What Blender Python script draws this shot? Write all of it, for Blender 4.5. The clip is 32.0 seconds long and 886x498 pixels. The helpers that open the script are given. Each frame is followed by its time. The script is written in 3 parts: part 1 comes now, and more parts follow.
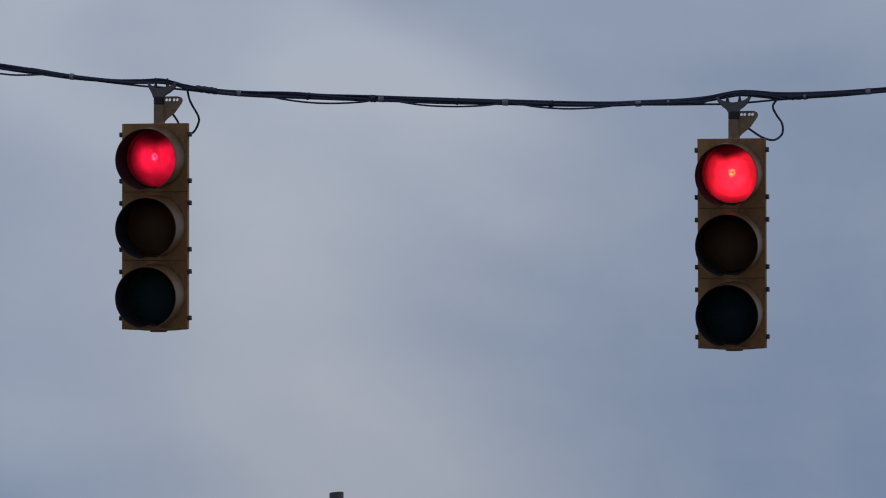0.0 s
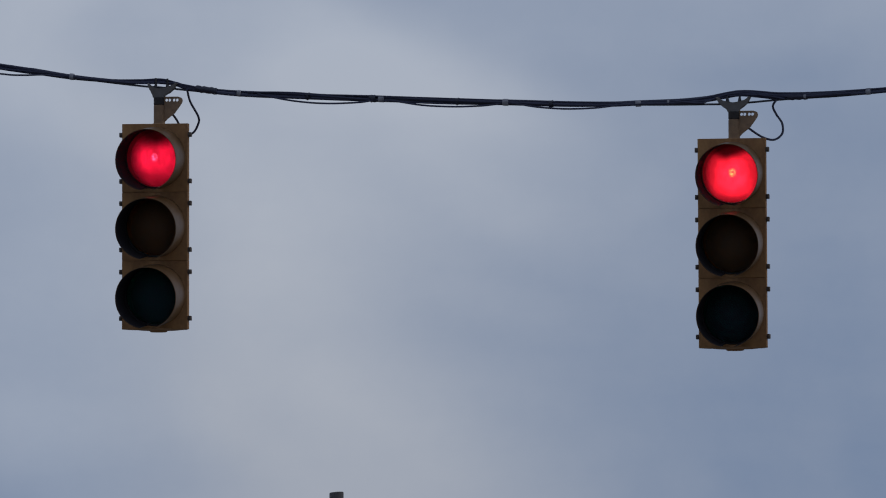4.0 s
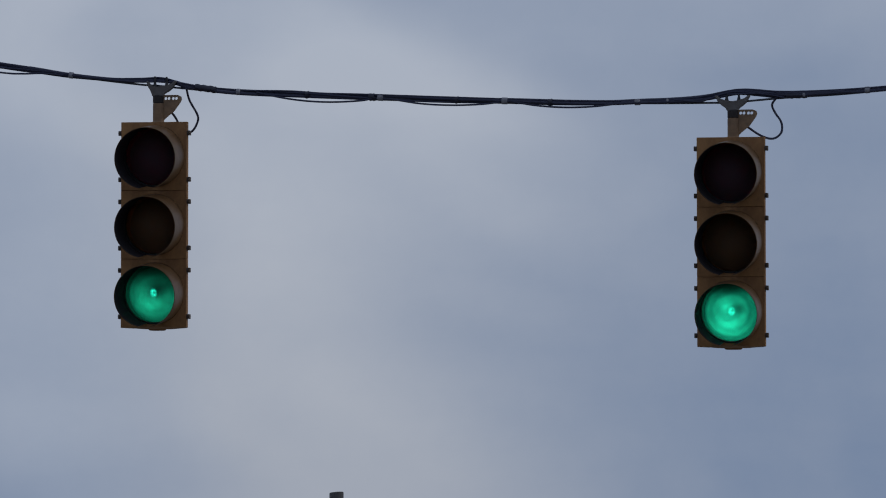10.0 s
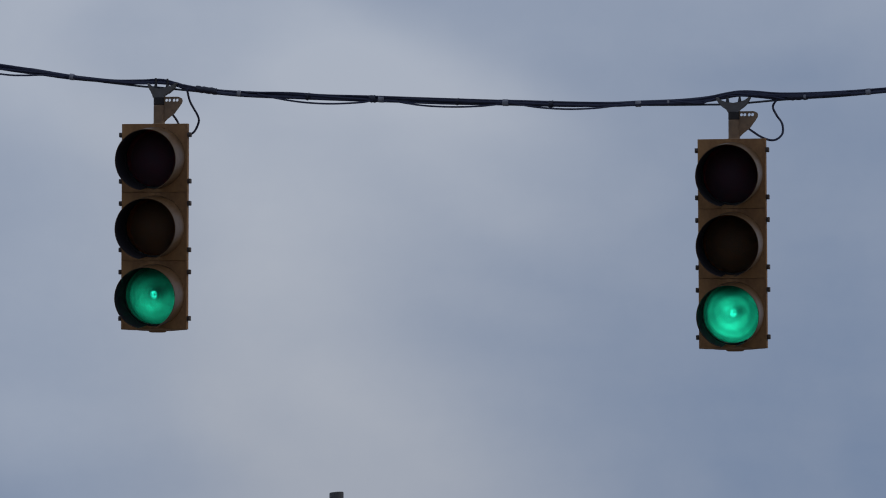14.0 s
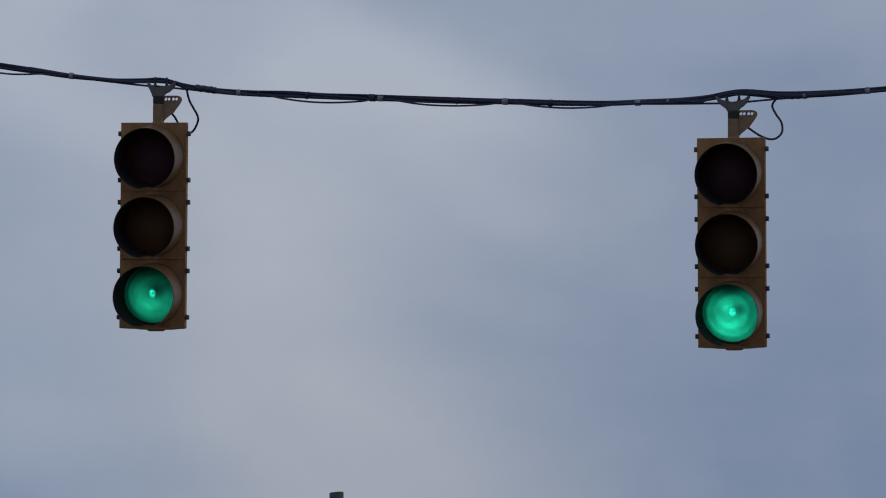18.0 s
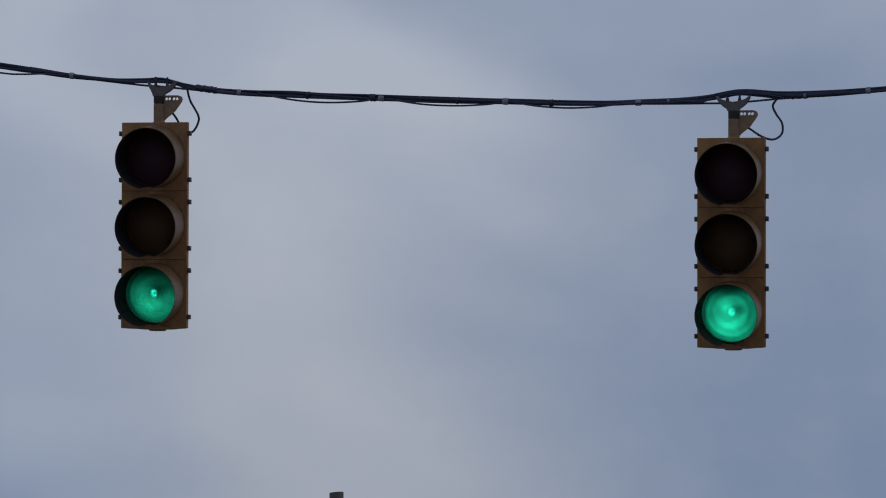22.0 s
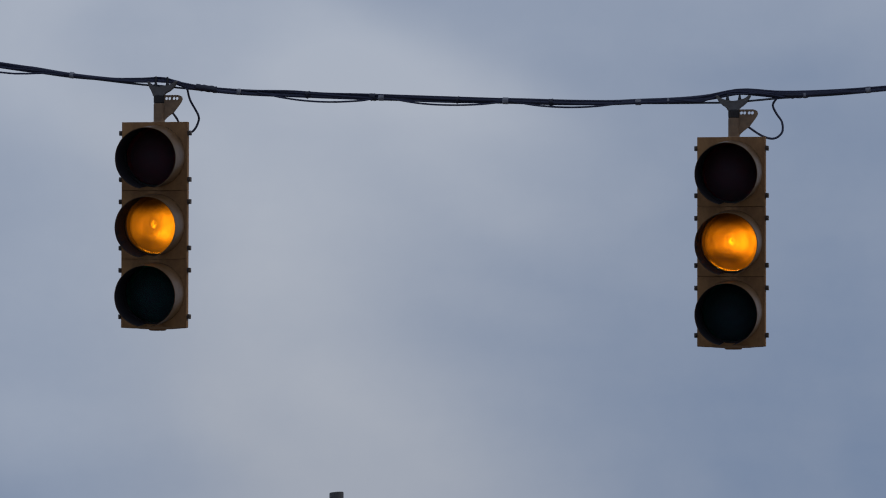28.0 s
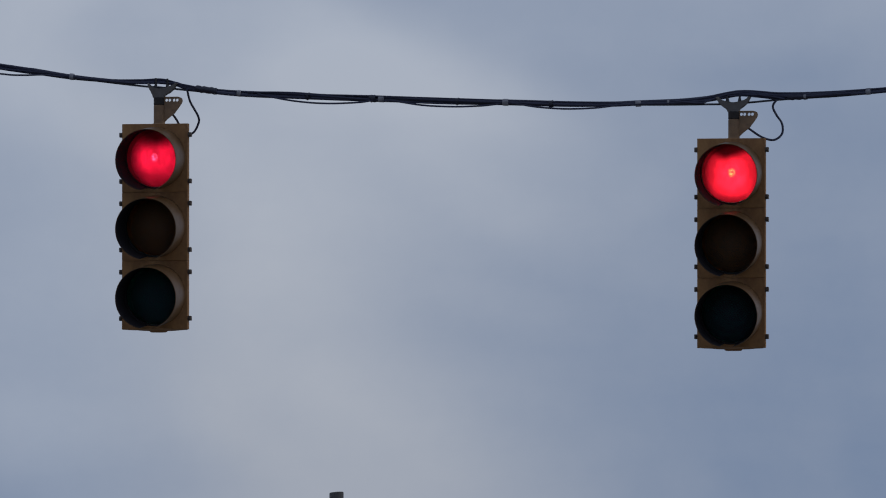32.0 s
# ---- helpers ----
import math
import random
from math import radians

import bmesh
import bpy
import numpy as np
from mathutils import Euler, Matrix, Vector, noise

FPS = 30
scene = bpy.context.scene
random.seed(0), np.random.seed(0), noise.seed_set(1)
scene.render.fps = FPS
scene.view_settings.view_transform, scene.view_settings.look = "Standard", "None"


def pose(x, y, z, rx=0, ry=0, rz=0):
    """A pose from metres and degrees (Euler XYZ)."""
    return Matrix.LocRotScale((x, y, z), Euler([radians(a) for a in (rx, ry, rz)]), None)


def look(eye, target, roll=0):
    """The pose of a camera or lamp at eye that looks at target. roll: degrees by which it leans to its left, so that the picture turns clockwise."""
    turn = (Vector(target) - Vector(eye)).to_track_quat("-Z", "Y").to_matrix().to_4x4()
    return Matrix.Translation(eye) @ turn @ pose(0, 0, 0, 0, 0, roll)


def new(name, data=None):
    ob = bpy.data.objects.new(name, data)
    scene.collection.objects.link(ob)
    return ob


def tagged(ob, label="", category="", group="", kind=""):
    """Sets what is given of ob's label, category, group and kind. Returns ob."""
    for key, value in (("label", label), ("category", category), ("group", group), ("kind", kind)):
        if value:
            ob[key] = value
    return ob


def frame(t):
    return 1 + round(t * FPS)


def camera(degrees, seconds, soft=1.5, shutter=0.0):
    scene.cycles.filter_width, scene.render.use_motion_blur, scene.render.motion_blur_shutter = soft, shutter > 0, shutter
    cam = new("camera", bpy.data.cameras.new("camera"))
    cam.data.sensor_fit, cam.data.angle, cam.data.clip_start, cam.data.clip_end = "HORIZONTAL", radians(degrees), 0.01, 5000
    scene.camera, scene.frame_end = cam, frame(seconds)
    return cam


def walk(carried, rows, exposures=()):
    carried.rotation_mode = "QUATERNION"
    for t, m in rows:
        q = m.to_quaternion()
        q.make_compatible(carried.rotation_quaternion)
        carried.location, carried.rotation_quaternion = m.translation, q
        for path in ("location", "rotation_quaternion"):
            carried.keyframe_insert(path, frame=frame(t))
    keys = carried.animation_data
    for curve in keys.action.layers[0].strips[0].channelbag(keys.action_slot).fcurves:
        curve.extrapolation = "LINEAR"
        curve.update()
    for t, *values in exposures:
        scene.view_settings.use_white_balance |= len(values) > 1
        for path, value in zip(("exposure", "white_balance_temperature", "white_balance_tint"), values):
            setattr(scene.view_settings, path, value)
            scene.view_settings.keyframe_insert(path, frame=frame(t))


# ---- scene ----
# ---- camera ----
cam = camera(8.0, 32.0, soft=1.08)
EYE = (0.0, 0.0, 1.6)
AIM = (0.0, math.cos(radians(7)), 1.6 + math.sin(radians(7)))
walk(cam, [(0.0, look(EYE, AIM)), (32.0, look(EYE, AIM))])

# ---- sky and sun ----
SUN_UP, SUN_AZ = 33, 85          # degrees above the horizon, and to the right of the view
CLOUD_GREY = (0.412, 0.456, 0.543)     # high cloud
HAZE_GREY = (0.413, 0.438, 0.496)      # and the warmer cloud nearer the horizon
GAP_BLUE = (0.169, 0.229, 0.354)
BASE_COVER = 0.447
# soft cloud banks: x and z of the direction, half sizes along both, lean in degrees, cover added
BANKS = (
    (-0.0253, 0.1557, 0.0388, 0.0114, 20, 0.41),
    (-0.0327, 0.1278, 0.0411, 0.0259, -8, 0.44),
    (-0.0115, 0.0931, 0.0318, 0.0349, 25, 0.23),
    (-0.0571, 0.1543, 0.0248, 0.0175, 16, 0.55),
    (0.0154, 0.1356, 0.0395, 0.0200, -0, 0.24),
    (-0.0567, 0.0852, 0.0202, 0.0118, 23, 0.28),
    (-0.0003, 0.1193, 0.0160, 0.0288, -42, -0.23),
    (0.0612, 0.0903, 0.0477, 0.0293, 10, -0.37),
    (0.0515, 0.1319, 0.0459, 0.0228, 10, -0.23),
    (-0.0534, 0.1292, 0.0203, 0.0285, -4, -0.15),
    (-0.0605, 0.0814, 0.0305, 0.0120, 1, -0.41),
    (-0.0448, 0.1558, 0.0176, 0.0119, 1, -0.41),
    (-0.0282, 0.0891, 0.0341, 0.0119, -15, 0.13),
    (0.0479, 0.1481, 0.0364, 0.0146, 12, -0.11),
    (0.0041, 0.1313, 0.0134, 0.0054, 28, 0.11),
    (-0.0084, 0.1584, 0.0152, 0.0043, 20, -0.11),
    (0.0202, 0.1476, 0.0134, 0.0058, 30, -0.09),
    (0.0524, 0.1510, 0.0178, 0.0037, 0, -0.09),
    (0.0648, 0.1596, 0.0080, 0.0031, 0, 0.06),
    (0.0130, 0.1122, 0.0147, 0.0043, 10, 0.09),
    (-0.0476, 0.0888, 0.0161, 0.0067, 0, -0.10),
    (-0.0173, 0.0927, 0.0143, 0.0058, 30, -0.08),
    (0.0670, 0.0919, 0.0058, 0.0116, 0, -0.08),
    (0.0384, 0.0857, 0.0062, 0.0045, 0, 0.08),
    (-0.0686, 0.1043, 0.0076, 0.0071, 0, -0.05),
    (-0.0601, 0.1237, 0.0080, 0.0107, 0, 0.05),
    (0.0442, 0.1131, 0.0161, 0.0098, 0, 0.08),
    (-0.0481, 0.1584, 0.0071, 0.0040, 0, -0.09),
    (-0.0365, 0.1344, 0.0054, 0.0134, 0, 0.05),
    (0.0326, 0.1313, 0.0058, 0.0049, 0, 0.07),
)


def build_sky():
    world = bpy.data.worlds.new("sky")
    scene.world = world
    world.use_nodes = True
    nt = world.node_tree
    nt.nodes.clear()
    add, link = nt.nodes.new, nt.links.new

    def calc(op, a, b):
        n = add("ShaderNodeMath")
        n.operation = op
        for i, v in enumerate((a, b)):
            if isinstance(v, (int, float)):
                n.inputs[i].default_value = v
            else:
                link(v, n.inputs[i])
        return n.outputs[0]

    coord = add("ShaderNodeTexCoord").outputs["Generated"]
    wisp = add("ShaderNodeTexNoise")
    wisp.inputs["Scale"].default_value = 22
    wisp.inputs["Detail"].default_value = 3
    link(coord, wisp.inputs["Vector"])
    push = add("ShaderNodeVectorMath")
    push.operation = "MULTIPLY_ADD"
    link(wisp.outputs["Color"], push.inputs[0])
    push.inputs[1].default_value = (0.012, 0.0, 0.012)
    link(coord, push.inputs[2])
    bent = add("ShaderNodeVectorMath")
    bent.operation = "SUBTRACT"
    link(push.outputs[0], bent.inputs[0])
    bent.inputs[1].default_value = (0.006, 0.0, 0.006)

    cover = None
    for scale, detail, weight in ((5, 4, 0.30), (55, 5, 0.16), (380, 2, 0.05)):
        n = add("ShaderNodeTexNoise")
        n.inputs["Scale"].default_value = scale
        n.inputs["Detail"].default_value = detail
        link(coord, n.inputs["Vector"])
        v = calc("MULTIPLY", calc("SUBTRACT", n.outputs["Fac"], 0.5), weight)
        cover = calc("ADD", v, BASE_COVER if cover is None else cover)
    drawn = add("ShaderNodeMapping")              # long wisps leaning down to the right
    drawn.inputs["Rotation"].default_value = (0, radians(40), 0)
    drawn.inputs["Scale"].default_value = (14, 14, 60)
    link(coord, drawn.inputs["Vector"])
    wisps = add("ShaderNodeTexNoise")
    wisps.inputs["Scale"].default_value = 1.0
    wisps.inputs["Detail"].default_value = 6
    link(drawn.outputs[0], wisps.inputs["Vector"])
    cover = calc("ADD", cover, calc("MULTIPLY", calc("SUBTRACT", wisps.outputs["Fac"], 0.5), 0.30))
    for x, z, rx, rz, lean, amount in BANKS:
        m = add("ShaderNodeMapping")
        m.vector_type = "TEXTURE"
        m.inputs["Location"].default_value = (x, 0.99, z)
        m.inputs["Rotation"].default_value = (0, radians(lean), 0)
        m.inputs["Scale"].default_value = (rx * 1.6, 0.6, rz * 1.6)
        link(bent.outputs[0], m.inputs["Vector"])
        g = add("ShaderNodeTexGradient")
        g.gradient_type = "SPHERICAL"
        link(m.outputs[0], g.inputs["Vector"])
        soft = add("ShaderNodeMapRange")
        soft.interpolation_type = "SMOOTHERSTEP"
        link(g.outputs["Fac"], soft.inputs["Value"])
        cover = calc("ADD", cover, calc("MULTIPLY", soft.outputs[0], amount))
    clamp = add("ShaderNodeClamp")
    link(cover, clamp.inputs["Value"])

    air = add("ShaderNodeTexSky")
    air.sky_type = "NISHITA"
    air.sun_disc = False
    air.sun_elevation, air.sun_rotation = radians(SUN_UP), radians(SUN_AZ)
    thin = add("ShaderNodeVectorMath")
    thin.operation = "SCALE"
    thin.inputs["Scale"].default_value = 0.05
    link(air.outputs[0], thin.inputs[0])
    clouds = add("ShaderNodeMix")
    clouds.data_type = "RGBA"
    link(clamp.outputs[0], clouds.inputs["Factor"])
    clouds.inputs["A"].default_value = (*GAP_BLUE, 1)
    height = add("ShaderNodeSeparateXYZ")
    link(coord, height.inputs[0])
    rise = add("ShaderNodeMapRange")
    rise.inputs["From Min"].default_value, rise.inputs["From Max"].default_value = 0.085, 0.155
    link(height.outputs["Z"], rise.inputs["Value"])
    grey = add("ShaderNodeMix")
    grey.data_type = "RGBA"
    aside = add("ShaderNodeMapRange")             # the haze thins out to the left
    aside.inputs["From Min"].default_value, aside.inputs["From Max"].default_value = -0.030, -0.062
    link(height.outputs["X"], aside.inputs["Value"])
    link(calc("MAXIMUM", rise.outputs[0], aside.outputs[0]), grey.inputs["Factor"])
    grey.inputs["A"].default_value = (*HAZE_GREY, 1)
    grey.inputs["B"].default_value = (*CLOUD_GREY, 1)
    link(grey.outputs["Result"], clouds.inputs["B"])
    veil = add("ShaderNodeMix")
    veil.data_type = "RGBA"
    veil.inputs["Factor"].default_value = 0.94
    link(thin.outputs[0], veil.inputs["A"])
    link(clouds.outputs["Result"], veil.inputs["B"])
    bg = add("ShaderNodeBackground")
    link(veil.outputs["Result"], bg.inputs["Color"])
    bg.inputs["Strength"].default_value = 1.0
    link(bg.outputs[0], add("ShaderNodeOutputWorld").inputs[0])


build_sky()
sun = new("sun", bpy.data.lights.new("sun", "SUN"))
sun.data.energy, sun.data.angle, sun.data.color = 0.5, radians(14), (1.0, 0.96, 0.9)
az, up = radians(SUN_AZ), radians(SUN_UP)
sun.matrix_world = look((math.sin(az) * math.cos(up) * 60, math.cos(az) * math.cos(up) * 60, math.sin(up) * 60), (0, 0, 0))


# ---- materials ----
def material(name, colour, rough=0.6, metal=0.0, dirt=None, scale=8.0, amount=0.4, bump=0.0, fine=60.0, streak=1.0, shine=0.5):
    """Paint, metal or rubber: two scales of variation, from colour towards dirt, and fine relief."""
    m = bpy.data.materials.new(name)
    m.use_nodes = True
    nt = m.node_tree
    add, link = nt.nodes.new, nt.links.new
    b = nt.nodes["Principled BSDF"]
    b.inputs["Metallic"].default_value = metal
    b.inputs["Specular IOR Level"].default_value = shine
    co = add("ShaderNodeTexCoord").outputs["Object"]
    stretch = add("ShaderNodeMapping")
    stretch.inputs["Scale"].default_value = (1, 1, streak)
    link(co, stretch.inputs["Vector"])
    big = add("ShaderNodeTexNoise")
    big.inputs["Scale"].default_value = scale
    big.inputs["Detail"].default_value = 6
    big.inputs["Roughness"].default_value = 0.65
    link(stretch.outputs[0], big.inputs["Vector"])
    small = add("ShaderNodeTexNoise")
    small.inputs["Scale"].default_value = fine
    small.inputs["Detail"].default_value = 4
    link(co, small.inputs["Vector"])
    ramp = add("ShaderNodeMapRange")
    ramp.inputs["From Min"].default_value = 0.38
    ramp.inputs["From Max"].default_value = 0.72
    ramp.inputs["To Max"].default_value = amount
    link(big.outputs["Fac"], ramp.inputs["Value"])
    mix = add("ShaderNodeMix")
    mix.data_type = "RGBA"
    link(ramp.outputs[0], mix.inputs["Factor"])
    mix.inputs["A"].default_value = (*colour, 1)
    mix.inputs["B"].default_value = (*(dirt or [c * 0.5 for c in colour]), 1)
    speck = add("ShaderNodeMapRange")
    speck.inputs["To Min"].default_value = 0.8
    speck.inputs["To Max"].default_value = 1.2
    link(small.outputs["Fac"], speck.inputs["Value"])
    tone = add("ShaderNodeMix")
    tone.data_type, tone.blend_type = "RGBA", "MULTIPLY"
    tone.inputs["Factor"].default_value = 1
    link(mix.outputs["Result"], tone.inputs["A"])
    link(speck.outputs[0], tone.inputs["B"])
    link(tone.outputs["Result"], b.inputs["Base Color"])
    gloss = add("ShaderNodeMapRange")
    gloss.inputs["To Min"].default_value = max(0.05, rough - 0.15)
    gloss.inputs["To Max"].default_value = min(1.0, rough + 0.15)
    link(big.outputs["Fac"], gloss.inputs["Value"])
    link(gloss.outputs[0], b.inputs["Roughness"])
    if bump:
        relief = add("ShaderNodeBump")
        relief.inputs["Strength"].default_value = bump
        relief.inputs["Distance"].default_value = 0.002
        link(small.outputs["Fac"], relief.inputs["Height"])
        link(relief.outputs[0], b.inputs["Normal"])
    return m


def lens_glass(name, tint, dull, depth):
    """Moulded signal lens: tinted prismatic glass that lets light through partly clear, partly scattered."""
    m = bpy.data.materials.new(name)
    m.use_nodes = True
    nt = m.node_tree
    nt.nodes.clear()
    add, link = nt.nodes.new, nt.links.new
    co = add("ShaderNodeTexCoord").outputs["Object"]
    tint = [math.sqrt(c) for c in tint]      # light crosses both faces of the shell
    cells = add("ShaderNodeTexVoronoi")          # moulded prisms
    cells.inputs["Scale"].default_value = 92
    cells.inputs["Randomness"].default_value = 0.18
    lean = add("ShaderNodeMapping")
    lean.inputs["Rotation"].default_value = (0, radians(45), 0)
    lean.inputs["Scale"].default_value = (1.0, 0.4, 1.0)
    link(co, lean.inputs["Vector"])
    link(lean.outputs[0], cells.inputs["Vector"])
    prism = add("ShaderNodeMapRange")
    prism.interpolation_type = "SMOOTHSTEP"
    for k, v in (("From Min", 0.15), ("From Max", 0.6), ("To Min", 1.0), ("To Max", 1.0 - depth)):
        prism.inputs[k].default_value = v
    link(cells.outputs["Distance"], prism.inputs["Value"])
    pane = add("ShaderNodeVectorMath")
    pane.operation = "SCALE"
    pane.inputs[0].default_value = tint
    link(prism.outputs[0], pane.inputs["Scale"])
    relief = add("ShaderNodeBump")
    relief.inputs["Strength"].default_value = 0.18
    relief.inputs["Distance"].default_value = 0.003
    link(prism.outputs[0], relief.inputs["Height"])
    clear = add("ShaderNodeBsdfRefraction")
    link(pane.outputs[0], clear.inputs["Color"])
    clear.inputs["Roughness"].default_value = 0.06
    clear.inputs["IOR"].default_value = 1.35
    link(relief.outputs[0], clear.inputs["Normal"])
    milky = add("ShaderNodeBsdfTranslucent")
    link(pane.outputs[0], milky.inputs["Color"])
    body = add("ShaderNodeMixShader")
    body.inputs[0].default_value = 0.10
    link(clear.outputs[0], body.inputs[1])
    link(milky.outputs[0], body.inputs[2])
    skin = add("ShaderNodeBsdfPrincipled")
    skin.inputs["Base Color"].default_value = (*dull, 1)
    skin.inputs["Roughness"].default_value = 0.55
    skin.inputs["Specular IOR Level"].default_value = 0.2
    link(relief.outputs[0], skin.inputs["Normal"])
    whole = add("ShaderNodeMixShader")
    whole.inputs[0].default_value = 0.15
    link(body.outputs[0], whole.inputs[1])
    link(skin.outputs[0], whole.inputs[2])
    link(whole.outputs[0], add("ShaderNodeOutputMaterial").inputs[0])
    return m


def lamp_glow(name, colour, strength, spark, hot, relief, notch, lobes, glints, seed):
    """The lit reflector of a signal lamp: filament spot, bright and weak parts, shaded top and glints, all painted into
    its emission.
    notch: x of the shaded wedge, its slope, and the heights where it begins and ends; lobes: x, z, half sizes and
    amount."""
    m = bpy.data.materials.new(name)
    m.use_nodes = True
    nt = m.node_tree
    nt.nodes.clear()
    add, link = nt.nodes.new, nt.links.new

    def calc(op, a, b=0.0):
        n = add("ShaderNodeMath")
        n.operation = op
        for i, v in enumerate((a, b)):
            if isinstance(v, (int, float)):
                n.inputs[i].default_value = v
            else:
                link(v, n.inputs[i])
        return n.outputs[0]

    def span_of(v, a, b, lo, hi):
        r = add("ShaderNodeMapRange")
        r.interpolation_type = "SMOOTHSTEP"
        for k, x in (("From Min", a), ("From Max", b), ("To Min", lo), ("To Max", hi)):
            r.inputs[k].default_value = x
        link(v, r.inputs["Value"])
        return r.outputs[0]

    sep = add("ShaderNodeSeparateXYZ")
    co = add("ShaderNodeTexCoord").outputs["Object"]
    link(co, sep.inputs[0])
    x, z = sep.outputs["X"], sep.outputs["Z"]

    moved = add("ShaderNodeMapping")              # every lamp has flecks of its own
    moved.inputs["Location"].default_value = (seed * 0.37, seed * 0.71, 0)
    link(co, moved.inputs["Vector"])

    def apart(cx, cz, rx, rz):
        u = calc("DIVIDE", calc("SUBTRACT", x, cx), rx)
        v = calc("DIVIDE", calc("SUBTRACT", z, cz), rz)
        return calc("SQRT", calc("ADD", calc("MULTIPLY", u, u), calc("MULTIPLY", v, v)))

    def noise_at(scale, detail=2):
        n = add("ShaderNodeTexNoise")
        n.inputs["Scale"].default_value = scale
        n.inputs["Detail"].default_value = detail
        link(moved.outputs[0], n.inputs["Vector"])
        return n.outputs["Fac"]

    level = span_of(apart(0.006, -0.020, 1, 1), 0.03, 0.150, 1.0, 0.42)
    for cx, cz, rx, rz, amount in lobes:
        level = calc("MULTIPLY", level, span_of(apart(cx, cz, rx, rz), 0.0, 1.6, 1 + amount, 1.0))
    nx, slope, lo, hi = notch
    crown = calc("SUBTRACT", z, calc("MULTIPLY", calc("ABSOLUTE", calc("SUBTRACT", x, nx)), slope))
    level = calc("MULTIPLY", level, span_of(crown, lo, hi, 1.0, 0.05))
    cells = add("ShaderNodeTexVoronoi")           # dimples painted as brightness, clearest on one side
    cells.inputs["Scale"].default_value = 112
    cells.inputs["Randomness"].default_value = 0.45
    link(co, cells.inputs["Vector"])
    dimple = calc("MULTIPLY", span_of(cells.outputs["Distance"], 0.1, 0.62, relief, -relief), span_of(x, -0.06, 0.07, 1.0, 0.35))
    level = calc("MULTIPLY", level, calc("ADD", dimple, 1.0))
    level = calc("MULTIPLY", level, span_of(noise_at(26, 4), 0.3, 0.7, 0.86, 1.14))
    # fall-off at the rim and a dim ring round the spot, painted in
    level = calc("MULTIPLY", level, span_of(apart(0.004, 0.0, 1, 1), 0.112, 0.152, 1.06, 0.50))
    level = calc("MULTIPLY", level, span_of(apart(0.012, 0.002, 1, 1), 0.017, 0.036, 0.80, 1.0))
    tall = add("ShaderNodeMapping")               # upright flutes, drawn as bright and dim streaks in the glow
    tall.inputs["Scale"].default_value = (1.0, 1.0, 0.12)
    link(moved.outputs[0], tall.inputs["Vector"])
    flute = add("ShaderNodeTexNoise")
    flute.inputs["Scale"].default_value = 150
    flute.inputs["Detail"].default_value = 1
    link(tall.outputs[0], flute.inputs["Vector"])
    level = calc("MULTIPLY", level, span_of(flute.outputs["Fac"], 0.35, 0.65, 0.87, 1.13))
    bead = calc("MULTIPLY", span_of(apart(0.008, 0.0, 1, 1.25), 0.005, 0.021, hot, 0.0), span_of(noise_at(110), 0.44, 0.58, 0.4, 1.25))
    bead = calc("MULTIPLY", bead, span_of(apart(0.0115, 0.0035, 1, 1.2), 0.003, 0.009, 0.25, 1.15))
    # sparkles along the lower rim, painted as emission
    if glints:
        rim = calc("MULTIPLY", span_of(apart(0.004, 0.0, 1, 1), 0.1385, 0.1415, 0.0, glints[0]), span_of(z, glints[1], glints[1] + 0.03, 1.0, 0.0))
        bead = calc("ADD", bead, calc("MULTIPLY", rim, span_of(noise_at(140), 0.54, 0.62, 0.0, 1.0)))
    both = add("ShaderNodeAddShader")
    for i, (amount, tone) in enumerate(((level, colour), (bead, spark))):
        glow = add("ShaderNodeEmission")
        glow.inputs["Color"].default_value = (*tone, 1)
        link(calc("MULTIPLY", calc("MAXIMUM", amount), strength), glow.inputs["Strength"])
        link(glow.outputs[0], both.inputs[i])
    link(both.outputs[0], add("ShaderNodeOutputMaterial").inputs[0])
    return m


PAINT = material("weathered_yellow_paint", (0.37, 0.185, 0.066), 0.75, dirt=(0.17, 0.08, 0.033), scale=7, amount=0.9, bump=0.2, streak=0.35)
VISOR = material("black_visor", (0.034, 0.030, 0.034), 0.95, dirt=(0.042, 0.037, 0.041), scale=7, amount=0.6, shine=0.06)
# housing brown, darkened in place of the shade on the visors' flanks
VISOR_BACK = material("darkened_visor_paint", (0.140, 0.077, 0.034), 0.45, dirt=(0.072, 0.040, 0.019), scale=6, amount=0.9, shine=0.15)
IRON = material("brown_iron", (0.25, 0.155, 0.085), 0.7, dirt=(0.10, 0.07, 0.05), scale=12, amount=0.8, bump=0.3)
LUG = material("dark_lug", (0.085, 0.06, 0.045), 0.7, scale=20)
HUB_IRON = material("dark_rusty_iron", (0.022, 0.019, 0.019), 0.8, dirt=(0.06, 0.042, 0.032), scale=16, amount=0.7, bump=0.3)
INSIDE = material("black_inside", (0.01, 0.01, 0.01), 0.8)
GALV = material("galvanised_steel", (0.145, 0.135, 0.13), 0.65, 0.2, dirt=(0.09, 0.075, 0.06), scale=14, amount=0.7, bump=0.2)
DARK_STEEL = material("dark_steel", (0.04, 0.04, 0.045), 0.5, 0.6, scale=20)
# black sheath with the sky's blue reflection mixed into its colour
RUBBER = material("black_cable_sheath", (0.027, 0.031, 0.066), 0.7, dirt=(0.050, 0.052, 0.085), scale=6, amount=0.6)
STRAND = material("steel_strand", (0.055, 0.06, 0.075), 0.5, 0.7, dirt=(0.03, 0.03, 0.03), scale=18)
TIE = material("grey_tie", (0.26, 0.26, 0.29), 0.6, 0.0, dirt=(0.12, 0.12, 0.14), scale=25, amount=0.7)
